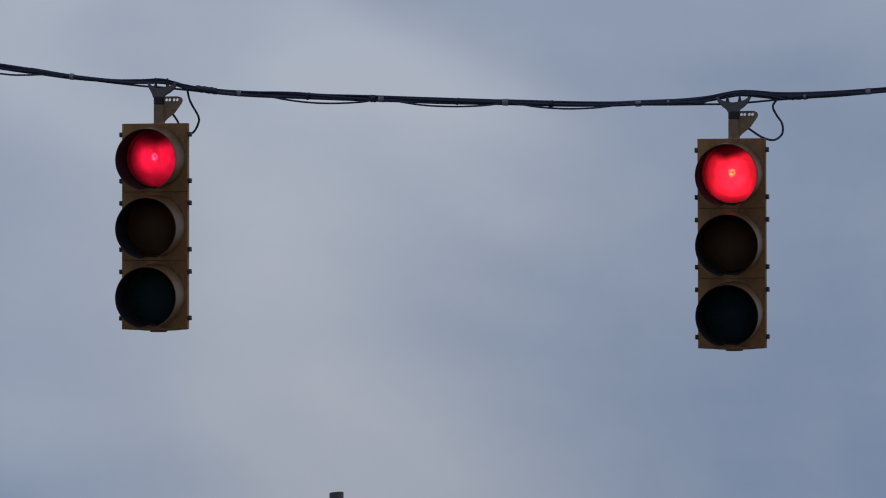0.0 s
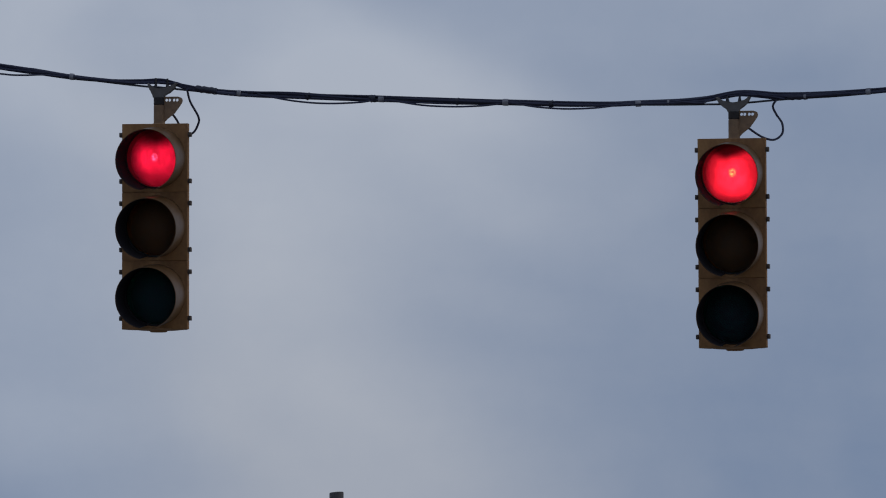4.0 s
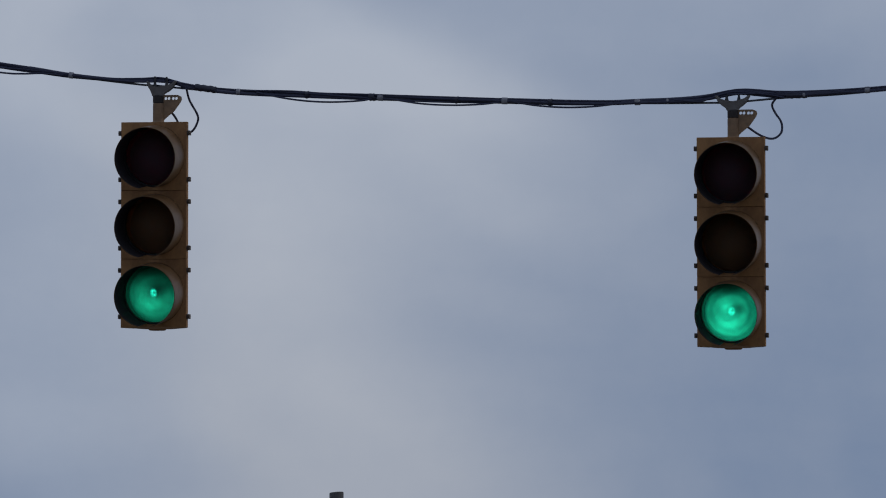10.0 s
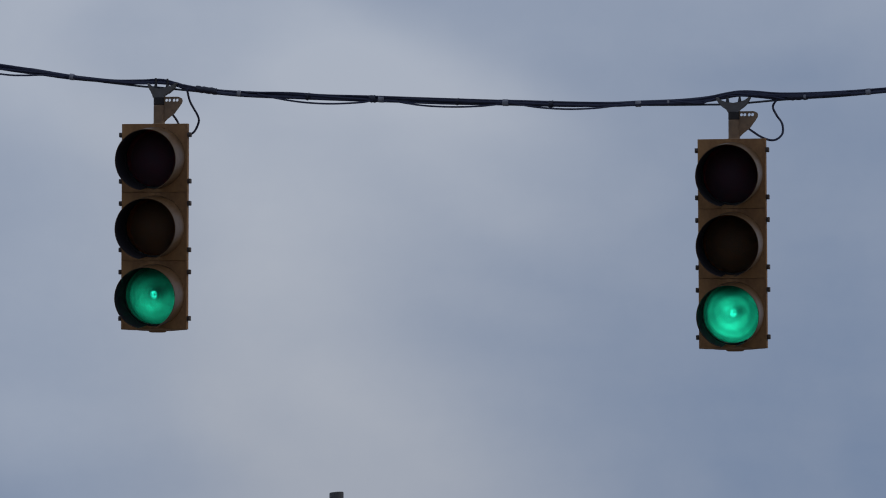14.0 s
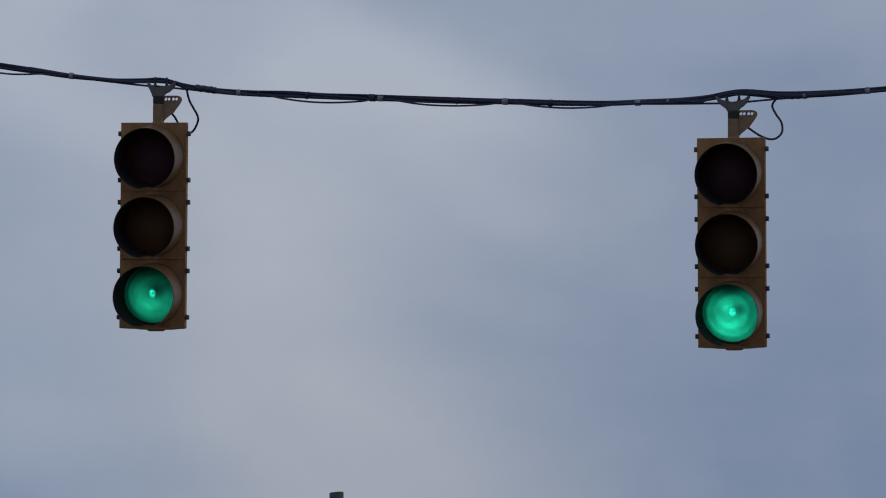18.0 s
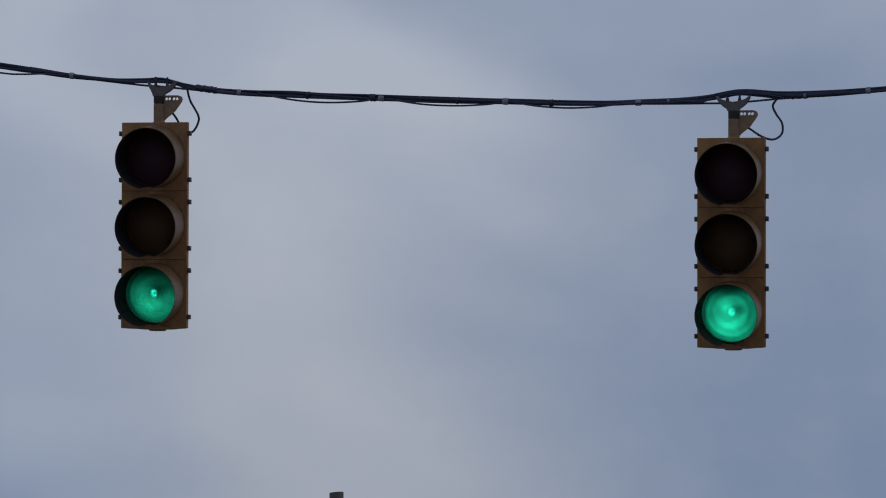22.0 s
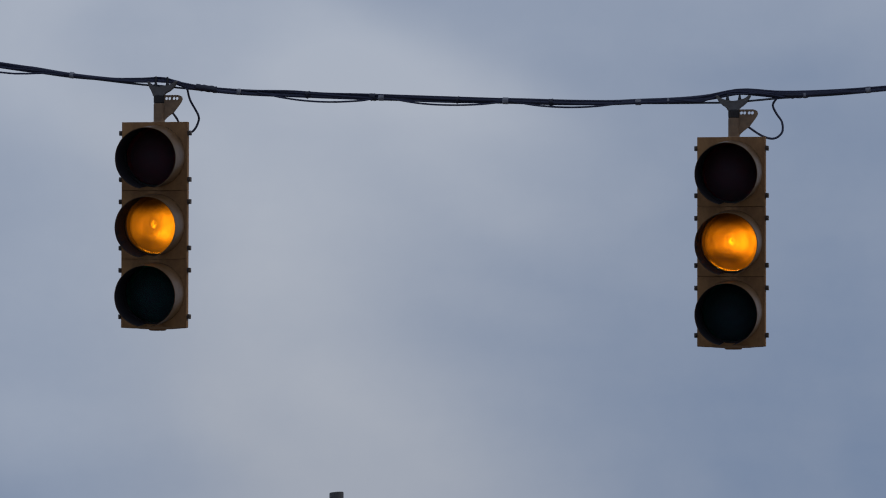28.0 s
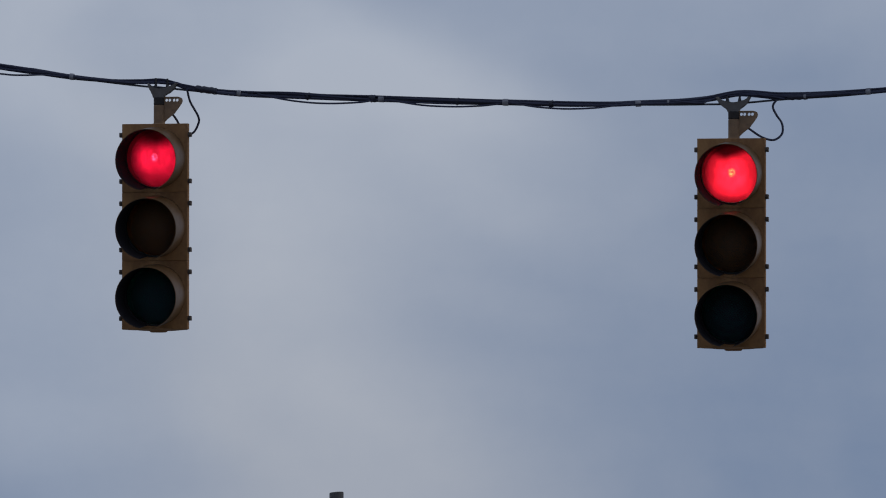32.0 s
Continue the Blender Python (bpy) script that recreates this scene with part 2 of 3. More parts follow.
TAPE = material("black_tape", (0.020, 0.022, 0.042), 0.5, scale=30, bump=0.4)
# pale material of an added ring that brightens the lens edge
FILL_RING = material("white_fill_ring", (0.50, 0.50, 0.48), 0.7, dirt=(0.35, 0.34, 0.31), scale=15)
REFLECTOR = material("dull_reflector", (0.06, 0.06, 0.065), 0.5, 0.3, scale=20)
POLE = material("grey_pole_wood", (0.085, 0.08, 0.08), 0.8, dirt=(0.045, 0.042, 0.042), scale=4, amount=0.8, bump=0.5, streak=0.15)
GROUND = material("worn_asphalt", (0.19, 0.183, 0.172), 0.9, dirt=(0.11, 0.106, 0.10), scale=0.4, amount=0.8, bump=0.4, fine=30)
CHITIN = material("dark_chitin", (0.02, 0.018, 0.016), 0.4, scale=400)
GLASS = {}
for age, depth in (("worn", 0.14), ("crisp", 0.30)):
    GLASS[age] = {
        "red": lens_glass(f"red_lens_glass_{age}", (0.95, 0.019, 0.060), (0.27, 0.26, 0.33), depth * 0.5),
        "yellow": lens_glass(f"amber_lens_glass_{age}", (0.95, 0.29, 0.006), (0.46, 0.34, 0.23), depth * 0.7),
        "green": lens_glass(f"green_lens_glass_{age}", (0.014, 0.80, 0.52), (0.15, 0.18, 0.26), depth),
    }


# ---- mesh helpers ----
def part(name, bm, mat, parent=None, label="", smooth=True):
    """Links a bmesh as one mesh object under a thing or a part."""
    bmesh.ops.recalc_face_normals(bm, faces=bm.faces)
    me = bpy.data.meshes.new(name)
    for f in bm.faces:
        f.smooth = smooth
    bm.to_mesh(me)
    bm.free()
    for m in (mat if isinstance(mat, (list, tuple)) else [mat]):
        me.materials.append(m)
    if smooth:
        me.set_sharp_from_angle(angle=radians(38))
    ob = new(name, me)
    ob.parent = parent
    if label:
        tagged(ob, label)
    return ob


def rings_mesh(bm, rings, cap_start=False, cap_end=False, index=0):
    """Skins a row of rings, each a list of points, of equal count."""
    made = [[bm.verts.new(p) for p in ring] for ring in rings]
    n = len(made[0])
    faces = []
    for a, b in zip(made, made[1:]):
        for i in range(n):
            faces.append(bm.faces.new((a[i], a[(i + 1) % n], b[(i + 1) % n], b[i])))
    if cap_start:
        faces.append(bm.faces.new(made[0]))
    if cap_end:
        faces.append(bm.faces.new(made[-1]))
    for f in faces:
        f.material_index = index
    return faces


def circle(r, y, n=64, cx=0.0, cz=0.0):
    return [(cx + r * math.cos(2 * math.pi * i / n), y, cz + r * math.sin(2 * math.pi * i / n)) for i in range(n)]


def squarish(w, h, y, n=64, radius=0.004):
    """A rectangle of half sizes w and h with rounded corners, in the plane y; n is a multiple of 16."""
    k, pts = n // 16, []      # points of a quarter: side, corner, side
    quarter = [(w, (h - radius) * t / (5 * k)) for t in range(5 * k)]
    quarter += [(w - radius + radius * math.cos(math.pi / 2 * t / (6 * k)), h - radius + radius * math.sin(math.pi / 2 * t / (6 * k))) for t in range(6 * k)]
    quarter += [((w - radius) * (1 - t / (5 * k)), h) for t in range(5 * k)]
    quarter = quarter[::4]
    for sx, sz, order in ((1, 1, 1), (-1, 1, -1), (-1, -1, 1), (1, -1, -1)):
        q = [(sx * a, y, sz * c) for a, c in quarter]
        if order < 0:
            q = [(sx * a, y, sz * c) for a, c in [(0.0, h), *quarter[:0:-1]]]
        pts += q
    return pts


def box(bm, cx, cy, cz, sx, sy, sz, bevel=0.003):
    made = bmesh.ops.create_cube(bm, size=1, matrix=Matrix.Translation((cx, cy, cz)) @ Matrix.Diagonal((sx, sy, sz, 1)))
    if bevel:
        edges = {e for v in made["verts"] for e in v.link_edges}
        bmesh.ops.bevel(bm, geom=list(edges), offset=bevel, segments=2, affect="EDGES", profile=0.6)


def rod(bm, p, q, r0, r1=None, n=20):
    """A closed round bar from p to q."""
    p, q = Vector(p), Vector(q)
    turn = (q - p).to_track_quat("Z", "Y")
    ring = [turn @ Vector((math.cos(2 * math.pi * i / n), math.sin(2 * math.pi * i / n), 0)) for i in range(n)]
    r1 = r0 if r1 is None else r1
    e = min(0.15 * r0, (q - p).length * 0.2)
    d = (q - p).normalized()
    rings_mesh(bm, [[p + v * (r0 - e) for v in ring], [p + d * e + v * r0 for v in ring], [q - d * e + v * r1 for v in ring], [q + v * (r1 - e) for v in ring]], True, True)


def slab(bm, outline, y0, y1):
    """A plate with the given outline in x and z, from y0 to y1."""
    a = [bm.verts.new((x, y0, z)) for x, z in outline]
    b = [bm.verts.new((x, y1, z)) for x, z in outline]
    bm.faces.new(a)
    bm.faces.new(b[::-1])
    n = len(a)
    for i in range(n):
        bm.faces.new((a[i], b[i], b[(i + 1) % n], a[(i + 1) % n]))


def glide(points, steps):
    """Points along a smooth curve through the given ones."""
    p = [Vector(q) for q in points]
    p = [2 * p[0] - p[1], *p, 2 * p[-1] - p[-2]]
    out = []
    for i in range(1, len(p) - 2):
        a, b, c, d = p[i - 1:i + 3]
        for k in range(steps):
            t = k / steps
            out.append(0.5 * (2 * b + (c - a) * t + (2 * a - 5 * b + 4 * c - d) * t * t + (3 * b - a - 3 * c + d) * t ** 3))
    out.append(p[-2])
    return out


def hose(bm, path, r, n=8):
    """A round cable along a path."""
    rings = []
    for i, p in enumerate(path):
        d = (path[min(i + 1, len(path) - 1)] - path[max(i - 1, 0)]).normalized()
        side = d.cross(Vector((0.02, -0.3, 1))).normalized()
        upw = side.cross(d)
        rings.append([p + r * (math.cos(2 * math.pi * k / n) * side + math.sin(2 * math.pi * k / n) * upw) for k in range(n)])
    rings_mesh(bm, rings, True, True)


# ---- ground ----
bm = bmesh.new()
bmesh.ops.create_grid(bm, x_segments=24, y_segments=24, size=2400)
tagged(part("ground", bm, GROUND, smooth=False), "flat worn grey asphalt ground reaching the horizon", "ground", kind="structure")


# ---- traffic lights ----
PITCH = 0.352        # height of one section
HALF = 0.1727        # half width of a section's door
LENS_R = 0.1512
LENS_UP = 0.0030      # the lens sits a little above its section's middle


def section_body(thing, z):
    """One section's housing: a hollow shell that tapers to its back."""
    bm = bmesh.new()
    prof = ((-0.064, 0.1695), (-0.045, 0.164), (-0.02, 0.157), (0.0, 0.154), (0.03, 0.149), (0.06, 0.141), (0.09, 0.124), (0.13, 0.100), (0.158, 0.075))
    outer = [squarish(w, 0.1758 if y < 0.05 else 0.1758 - (y - 0.05) * 0.5, y, radius=0.004 if y < 0.01 else 0.02) for y, w in prof]
    inner = [squarish(w - 0.005, (0.1758 if y < 0.05 else 0.1758 - (y - 0.05) * 0.5) - 0.005, y - (0.005 if y > 0.1 else 0), radius=0.02) for y, w in prof]
    rings_mesh(bm, [inner[0], *outer], cap_end=True)
    rings_mesh(bm, inner, cap_end=True, index=1)
    # added unseen baffle: blocks the glow of a lamp turned away
    baffle = [squarish(0.1510, 0.1700, -0.003, radius=0.02), squarish(0.1510, 0.1700, 0.003, radius=0.02), circle(0.1453, 0.003), circle(0.1453, -0.003)]
    rings_mesh(bm, baffle + baffle[:1], index=1)
    # unseen ring, added to bounce lamp light onto the outer lens
    fill_ring = [circle(0.1508, -0.0730, cz=LENS_UP), circle(0.1456, -0.0035), circle(0.1470, -0.0035), circle(0.1518, -0.0730, cz=LENS_UP)]
    rings_mesh(bm, fill_ring + fill_ring[:1], index=2)
    bmesh.ops.remove_doubles(bm, verts=bm.verts, dist=1e-5)
    ob = part("signal_section", bm, [PAINT, INSIDE, FILL_RING], thing)
    ob.location = (0, 0, z)
    return ob


def section_door(body):
    bm = bmesh.new()
    h = PITCH / 2 - 0.0002
    rings = [squarish(HALF - 0.006, h - 0.0015, -0.060, radius=0.002), squarish(HALF, h, -0.064, radius=0.002), squarish(HALF, h, -0.094, radius=0.002), squarish(HALF - 0.003, h - 0.0012, -0.0985),
             circle(0.1592, -0.0987), circle(0.1591, -0.0990), circle(0.1590, -0.0995), circle(0.1588, -0.1005), circle(0.1582, -0.1040), circle(0.1530, -0.104, cz=0.002), circle(LENS_R + 0.0005, -0.082, cz=LENS_UP), circle(LENS_R + 0.0010, -0.074, cz=LENS_UP), circle(0.1535, -0.062), circle(0.158, -0.058)]
    rings_mesh(bm, rings[:8])
    rings_mesh(bm, rings[7:] + [rings[0]], index=1)
    bmesh.ops.remove_doubles(bm, verts=bm.verts, dist=1e-5)
    part("door", bm, [PAINT, INSIDE], body)
    for sx in (-1, 1):
        for sz in (-1, 1):
            bm = bmesh.new()
            box(bm, sx * (HALF + 0.004), -0.080, sz * 0.119, 0.022, 0.034, 0.024)
            rod(bm, (sx * (HALF + 0.008), -0.103, sz * 0.119), (sx * (HALF + 0.008), -0.09, sz * 0.119), 0.006, n=12)
            part("latch_lug", bm, LUG, body)


def section_lens(body, hue, glass):
    bm = bmesh.new()
    n, rows = 64, 14
    front = [circle(LENS_R * k / rows, -0.080 - 0.074 * (1 - (k / rows) ** 2), n) for k in range(rows, 0, -1)]
    back = [circle((LENS_R - 0.003) * k / rows, -0.075 - 0.074 * (1 - (k / rows) ** 2), n) for k in range(rows, 0, -1)]
    rings_mesh(bm, [*back[::-1], *front], True, True)
    lens = part("lens", bm, glass[hue], body, {"red": "red moulded glass lens", "yellow": "amber moulded glass lens", "green": "green moulded glass lens"}[hue])
    lens.location = (0, 0, LENS_UP)


def section_visor(body):
    """A tunnel visor, open along its underside, drooping a little."""
    bm = bmesh.new()
    n, gap, length = 56, radians(12), 0.225
    droop = math.tan(radians(6.0))
    arc = [-math.pi / 2 + gap + (2 * math.pi - 2 * gap) * i / n for i in range(n + 1)]

    def ring(r, y, k):
        return [bm.verts.new((r * math.cos(a), y, r * math.sin(a) - k * droop)) for a in arc]

    loops = [ring(0.1555, -0.0990, 0), ring(0.1555, -0.106 - length * 0.5, length * 0.5), ring(0.1555, -0.106 - length, length),
             ring(0.1585, -0.106 - length, length), ring(0.1585, -0.106 - length * 0.5, length * 0.5), ring(0.1585, -0.0990, 0)]
    for a, b in zip(loops, loops[1:] + loops[:1]):
        for i in range(n):
            bm.faces.new((a[i], a[i + 1], b[i + 1], b[i])).material_index = 1 if b is loops[1] or b is loops[2] else 0
    for e in (0, n):
        bm.faces.new([l[e] for l in loops])
    part("visor", bm, [VISOR_BACK, VISOR], body, "tunnel visor, brown outside, black inside, open underneath")


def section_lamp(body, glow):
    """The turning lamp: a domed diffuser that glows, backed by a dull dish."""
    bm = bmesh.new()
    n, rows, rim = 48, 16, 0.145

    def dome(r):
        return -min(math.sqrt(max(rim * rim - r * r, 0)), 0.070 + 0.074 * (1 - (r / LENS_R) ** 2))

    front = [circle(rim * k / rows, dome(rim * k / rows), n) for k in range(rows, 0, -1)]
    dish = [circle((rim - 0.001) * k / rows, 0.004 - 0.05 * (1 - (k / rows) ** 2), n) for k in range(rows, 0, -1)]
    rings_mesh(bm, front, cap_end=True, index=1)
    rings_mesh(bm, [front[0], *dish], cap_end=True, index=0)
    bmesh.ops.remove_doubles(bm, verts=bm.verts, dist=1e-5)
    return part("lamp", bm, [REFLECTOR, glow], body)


def hanger(thing, reach, studs):
    """Span wire clamp, tube and balance adjuster."""
    bm = bmesh.new()
    slab(bm, [(-0.090, 0.012), (-0.078, 0.014), (-0.060, -0.004), (-0.034, -0.013), (0, -0.015), (0.034, -0.013), (0.060, -0.004), (0.078, 0.014), (0.090, 0.012),
              (0.072, -0.020), (0.050, -0.040), (0.031, -0.050), (0.028, -0.064), (-0.028, -0.064), (-0.031, -0.050), (-0.050, -0.040), (-0.072, -0.020)], -0.017, 0.017)
    for v in bm.verts:                       # the arms are bent unevenly
        if abs(v.co.x) > 0.032:
            v.co.x *= reach[0] if v.co.x < 0 else reach[1]
    bmesh.ops.bevel(bm, geom=bm.edges[:], offset=0.0025, segments=1, affect="EDGES")
    clamp = part("span_clamp", bm, GALV, thing, "grey galvanised span wire clamp")
    for x, tip in studs:
        bm = bmesh.new()
        rod(bm, (x, 0, -0.024), (x, 0, tip), 0.0075, 0.0052, n=12)
        rod(bm, (x, 0, -0.020), (x, 0, 0.012), 0.0125, 0.0055, n=10)
        part("bolt", bm, DARK_STEEL, clamp)
    bm = bmesh.new()
    rod(bm, (0.003, 0, -0.102), (0.003, 0, -0.060), 0.0295)
    part("hub", bm, HUB_IRON, thing)
    bm = bmesh.new()
    rod(bm, (0.003, 0, -0.203), (0.003, 0, -0.099), 0.0293)
    rod(bm, (0, 0, -0.206), (0, 0, -0.196), 0.034)
    part("hanger_tube", bm, IRON, thing)
    bm = bmesh.new()
    y0, y1, n = -0.008, 0.008, 16
    xs, zc, cell, hole = 0.0330, -0.0775, 0.0164, 0.0080
    for k in range(4):
        cx = xs + cell * (k + 0.5) + (0.0064 if k > 1 else 0)
        rings_mesh(bm, [circle(hole, y0, n, cx, zc + 0.002), [(cx + p[0], y0, zc + p[2]) for p in squarish(cell / 2, 0.0125, y0, n, 0.001)],
                        [(cx + p[0], y1, zc + p[2]) for p in squarish(cell / 2, 0.0125, y1, n, 0.001)], circle(hole, y1, n, cx, zc + 0.002), circle(hole, y0, n, cx, zc + 0.002)])
    x1 = xs + 4 * cell + 0.0064
    slab(bm, [(xs + 2 * cell, -0.0651), (xs + 2 * cell + 0.0064, -0.0651), (xs + 2 * cell + 0.0064, -0.0899), (xs + 2 * cell, -0.0899)], y0, y1)
    slab(bm, [(0.020, -0.0580), (x1 - 0.004, -0.0580), (x1 + 0.005, -0.0605), (x1, -0.0651), (0.020, -0.0651)], y0, y1)
    slab(bm, [(x1, -0.0651), (x1 + 0.005, -0.0605), (x1 + 0.0160, -0.066), (x1 + 0.0195, -0.078), (x1 + 0.0160, -0.0899), (x1, -0.0899)], y0, y1)
    slab(bm, [(0.020, -0.0899), (x1 + 0.0160, -0.0899), (x1 + 0.004, -0.108), (0.083, -0.143), (0.046, -0.172), (0.030, -0.188), (0.020, -0.188)], y0, y1)
    slab(bm, [(0.020, -0.0651), (xs, -0.0651), (xs, -0.0899), (0.020, -0.0899)], y0, y1)
    part("balance_adjuster", bm, IRON, thing, "brown adjuster plate with round holes", smooth=False)


def traffic_light(glow, glass, cable, reach, studs, label):
    thing = new("traffic_light")
    tagged(thing, label, "traffic light", "traffic lights on the span wire")
    hanger(thing, reach, studs)
    lamps = {}
    for k, hue in enumerate(("red", "yellow", "green")):
        body = section_body(thing, -0.202 - PITCH * (k + 0.5))
        section_door(body)
        section_lens(body, hue, glass)
        section_visor(body)
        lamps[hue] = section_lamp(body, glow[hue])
    bm = bmesh.new()
    zb = -0.202 - 3 * PITCH
    rings_mesh(bm, [[(x, y, zb + d) for x, y in [(s * math.cos(2 * math.pi * i / 24), s * math.sin(2 * math.pi * i / 24)) for i in range(24)]]
                    for s, d in ((0.14, 0.004), (0.13, 0.001), (0.09, -0.0030), (0.046, -0.0045), (0.044, -0.0095), (0.037, -0.012))], True, True)
    part("drain_plug", bm, PAINT, thing)
    bm = bmesh.new()
    hose(bm, glide(cable, 8), 0.0058)
    part("feed_cable", bm, RUBBER, thing, "black feed cable hanging in a loop")
    return thing, lamps


# left head, seen off its beam: the weaker light is set in the emission
WEAK_GLOW = {
    "red": lamp_glow("lit_red_lamp_weak", (1.0, 0.42, 0.74), 1.45, (1.0, 2.4, 1.9), 3.4, 0.12, (0.016, 0.50, 0.010, 0.095),
                     ((-0.045, -0.015, 0.050, 0.055, 0.65), (0.065, 0.020, 0.05, 0.055, 0.40), (-0.09, -0.09, 0.06, 0.06, -0.6), (-0.13, 0.02, 0.05, 0.12, -0.7),
                      (0.03, -0.12, 0.11, 0.05, -0.55), (-0.06, 0.09, 0.06, 0.04, -0.6)), (), 1),
    "yellow": lamp_glow("lit_yellow_lamp_weak", (1.0, 0.90, 0.7), 1.10, (1.0, 0.95, 0.7), 3.4, 0.14, (-0.03, 0.15, 0.020, 0.105),
                        ((0.100, 0.01, 0.075, 0.09, 1.9), (0.045, -0.060, 0.045, 0.03, 1.2), (-0.04, -0.095, 0.09, 0.05, -0.65), (0.006, 0.0, 0.045, 0.045, -0.35)), (6.0, -0.130), 2),
    "green": lamp_glow("lit_green_lamp_weak", (1.0, 0.86, 0.72), 0.66, (1.0, 0.95, 0.95), 4.6, 0.16, (-0.01, 0.0, -0.010, 0.125),
                       ((0.030, 0.022, 0.055, 0.050, -0.85), (-0.025, -0.060, 0.06, 0.05, 0.70), (0.10, 0.05, 0.06, 0.08, -0.5)), (), 3),
}
# right head, nearer its beam's axis: same lamps with stronger emission
STRONG_GLOW = {
    "red": lamp_glow("lit_red_lamp_strong", (1.0, 0.72, 0.56), 3.1, (1.0, 6.0, 0.4), 3.0, 0.22, (-0.022, 0.42, 0.030, 0.094),
                     ((0.008, -0.01, 0.065, 0.085, 0.70), (-0.13, 0.0, 0.05, 0.12, -0.5), (0.02, -0.135, 0.12, 0.03, -0.5), (0.13, 0.0, 0.04, 0.1, -0.4)), (), 4),
    "yellow": lamp_glow("lit_yellow_lamp_strong", (1.0, 0.82, 0.5), 1.65, (1.0, 0.9, 0.5), 3.0, 0.26, (-0.03, 0.10, 0.020, 0.115),
                        ((0.095, 0.01, 0.075, 0.07, 1.8), (0.0, -0.005, 0.05, 0.045, 0.9), (-0.06, -0.080, 0.09, 0.045, -0.80), (0.02, -0.100, 0.07, 0.040, -0.75)), (7.0, -0.110), 5),
    "green": lamp_glow("lit_green_lamp_strong", (1.0, 0.92, 0.78), 1.62, (1.0, 0.95, 0.9), 3.0, 0.30, (-0.01, 0.15, 0.030, 0.120),
                       ((-0.022, 0.040, 0.028, 0.045, 0.70), (0.036, 0.012, 0.034, 0.030, -0.65), (-0.04, -0.08, 0.08, 0.05, 0.60), (0.10, 0.0, 0.06, 0.11, -0.45)), (), 6),
}
LEFT, LEFT_LAMPS = traffic_light(
    WEAK_GLOW, GLASS["worn"],
    [(0.148, 0.0, -0.022), (0.149, 0.08, -0.080), (0.177, 0.15, -0.152), (0.170, 0.18, -0.190), (0.142, 0.19, -0.232), (0.105, 0.19, -0.238), (0.082, 0.13, -0.196), (0.079, 0.07, -0.172), (0.066, 0.008, -0.142)],
    (0.66, 1.11), ((-0.016, 0.039), (0.045, 0.036)),
    "weathered yellow-brown three-lens traffic light hanging from the span wire")
RIGHT, RIGHT_LAMPS = traffic_light(
    STRONG_GLOW, GLASS["crisp"],
    [(0.222, 0.0, 0.000), (0.197, 0.03, -0.034), (0.212, 0.05, -0.075), (0.240, 0.06, -0.120), (0.240, 0.06, -0.172), (0.200, 0.05, -0.203), (0.142, 0.03, -0.190), (0.064, 0.01, -0.138)],
    (1.0, 1.0), ((-0.030, 0.017), (0.032, 0.017)),
    "weathered yellow-brown three-lens traffic light with a looped black cable")


# ---- span wire ----
def span(x, z, back=0.0):
    """A point of the span's upright plane."""
    return Vector((x, 31.980 - 0.1997 * x + back, z))


WIRE = new("span_wire")
tagged(WIRE, "dark steel span wire with black signal cables tied along it", "wire")
MESSENGER = [(-9.182, 7.931), (-5.885, 7.2), (-3.567, 6.772), (-2.292, 6.545), (-1.916, 6.47), (-1.569, 6.4165), (-1.454, 6.4045), (-1.321, 6.387), (-1.047, 6.356), (-0.352, 6.311), (0.319, 6.269),
             (0.99, 6.243), (1.331, 6.235), (1.47, 6.234), (1.699, 6.248), (1.826, 6.253), (2.225, 6.273), (3.68, 6.384), (6.199, 6.621), (10.519, 7.122)]
bm = bmesh.new()
hose(bm, glide([span(*p) for p in MESSENGER], 8), 0.0052, 8)
part("messenger_strand", bm, STRAND, WIRE)
BUNDLE = [(-9.182, 7.913), (-5.885, 7.193), (-3.567, 6.764), (-2.292, 6.538), (-2.114, 6.509), (-1.916, 6.474), (-1.698, 6.448), (-1.569, 6.44), (-1.466, 6.44), (-1.377, 6.424), (-1.29, 6.397), (-1.047, 6.3615), (-0.692, 6.336),
          (-0.358, 6.314), (-0.01, 6.291), (0.319, 6.275), (0.62, 6.256), (0.848, 6.247), (0.99, 6.249), (1.189, 6.2515), (1.331, 6.261), (1.416, 6.275), (1.501, 6.287), (1.6, 6.277), (1.699, 6.264),
          (1.826, 6.262), (2.035, 6.2745), (2.225, 6.2835), (3.68, 6.398), (6.199, 6.636), (10.519, 7.116)]
core = glide([span(*p) for p in BUNDLE], 8)
for k, (turns, r, off) in enumerate(((0.9, 0.0095, 0.0075), (0.9, 0.0085, 0.0085), (1.3, 0.0055, 0.011))):
    bm = bmesh.new()
    path = []
    for p in core:
        a = turns * p.x * 2.0 + k * 2.2 + 0.5 * math.sin(3.1 * p.x + k)
        path.append(p + Vector((0, off * math.cos(a), off * math.sin(a))))
    hose(bm, path, r, 8)
    part("signal_cable", bm, RUBBER, WIRE)
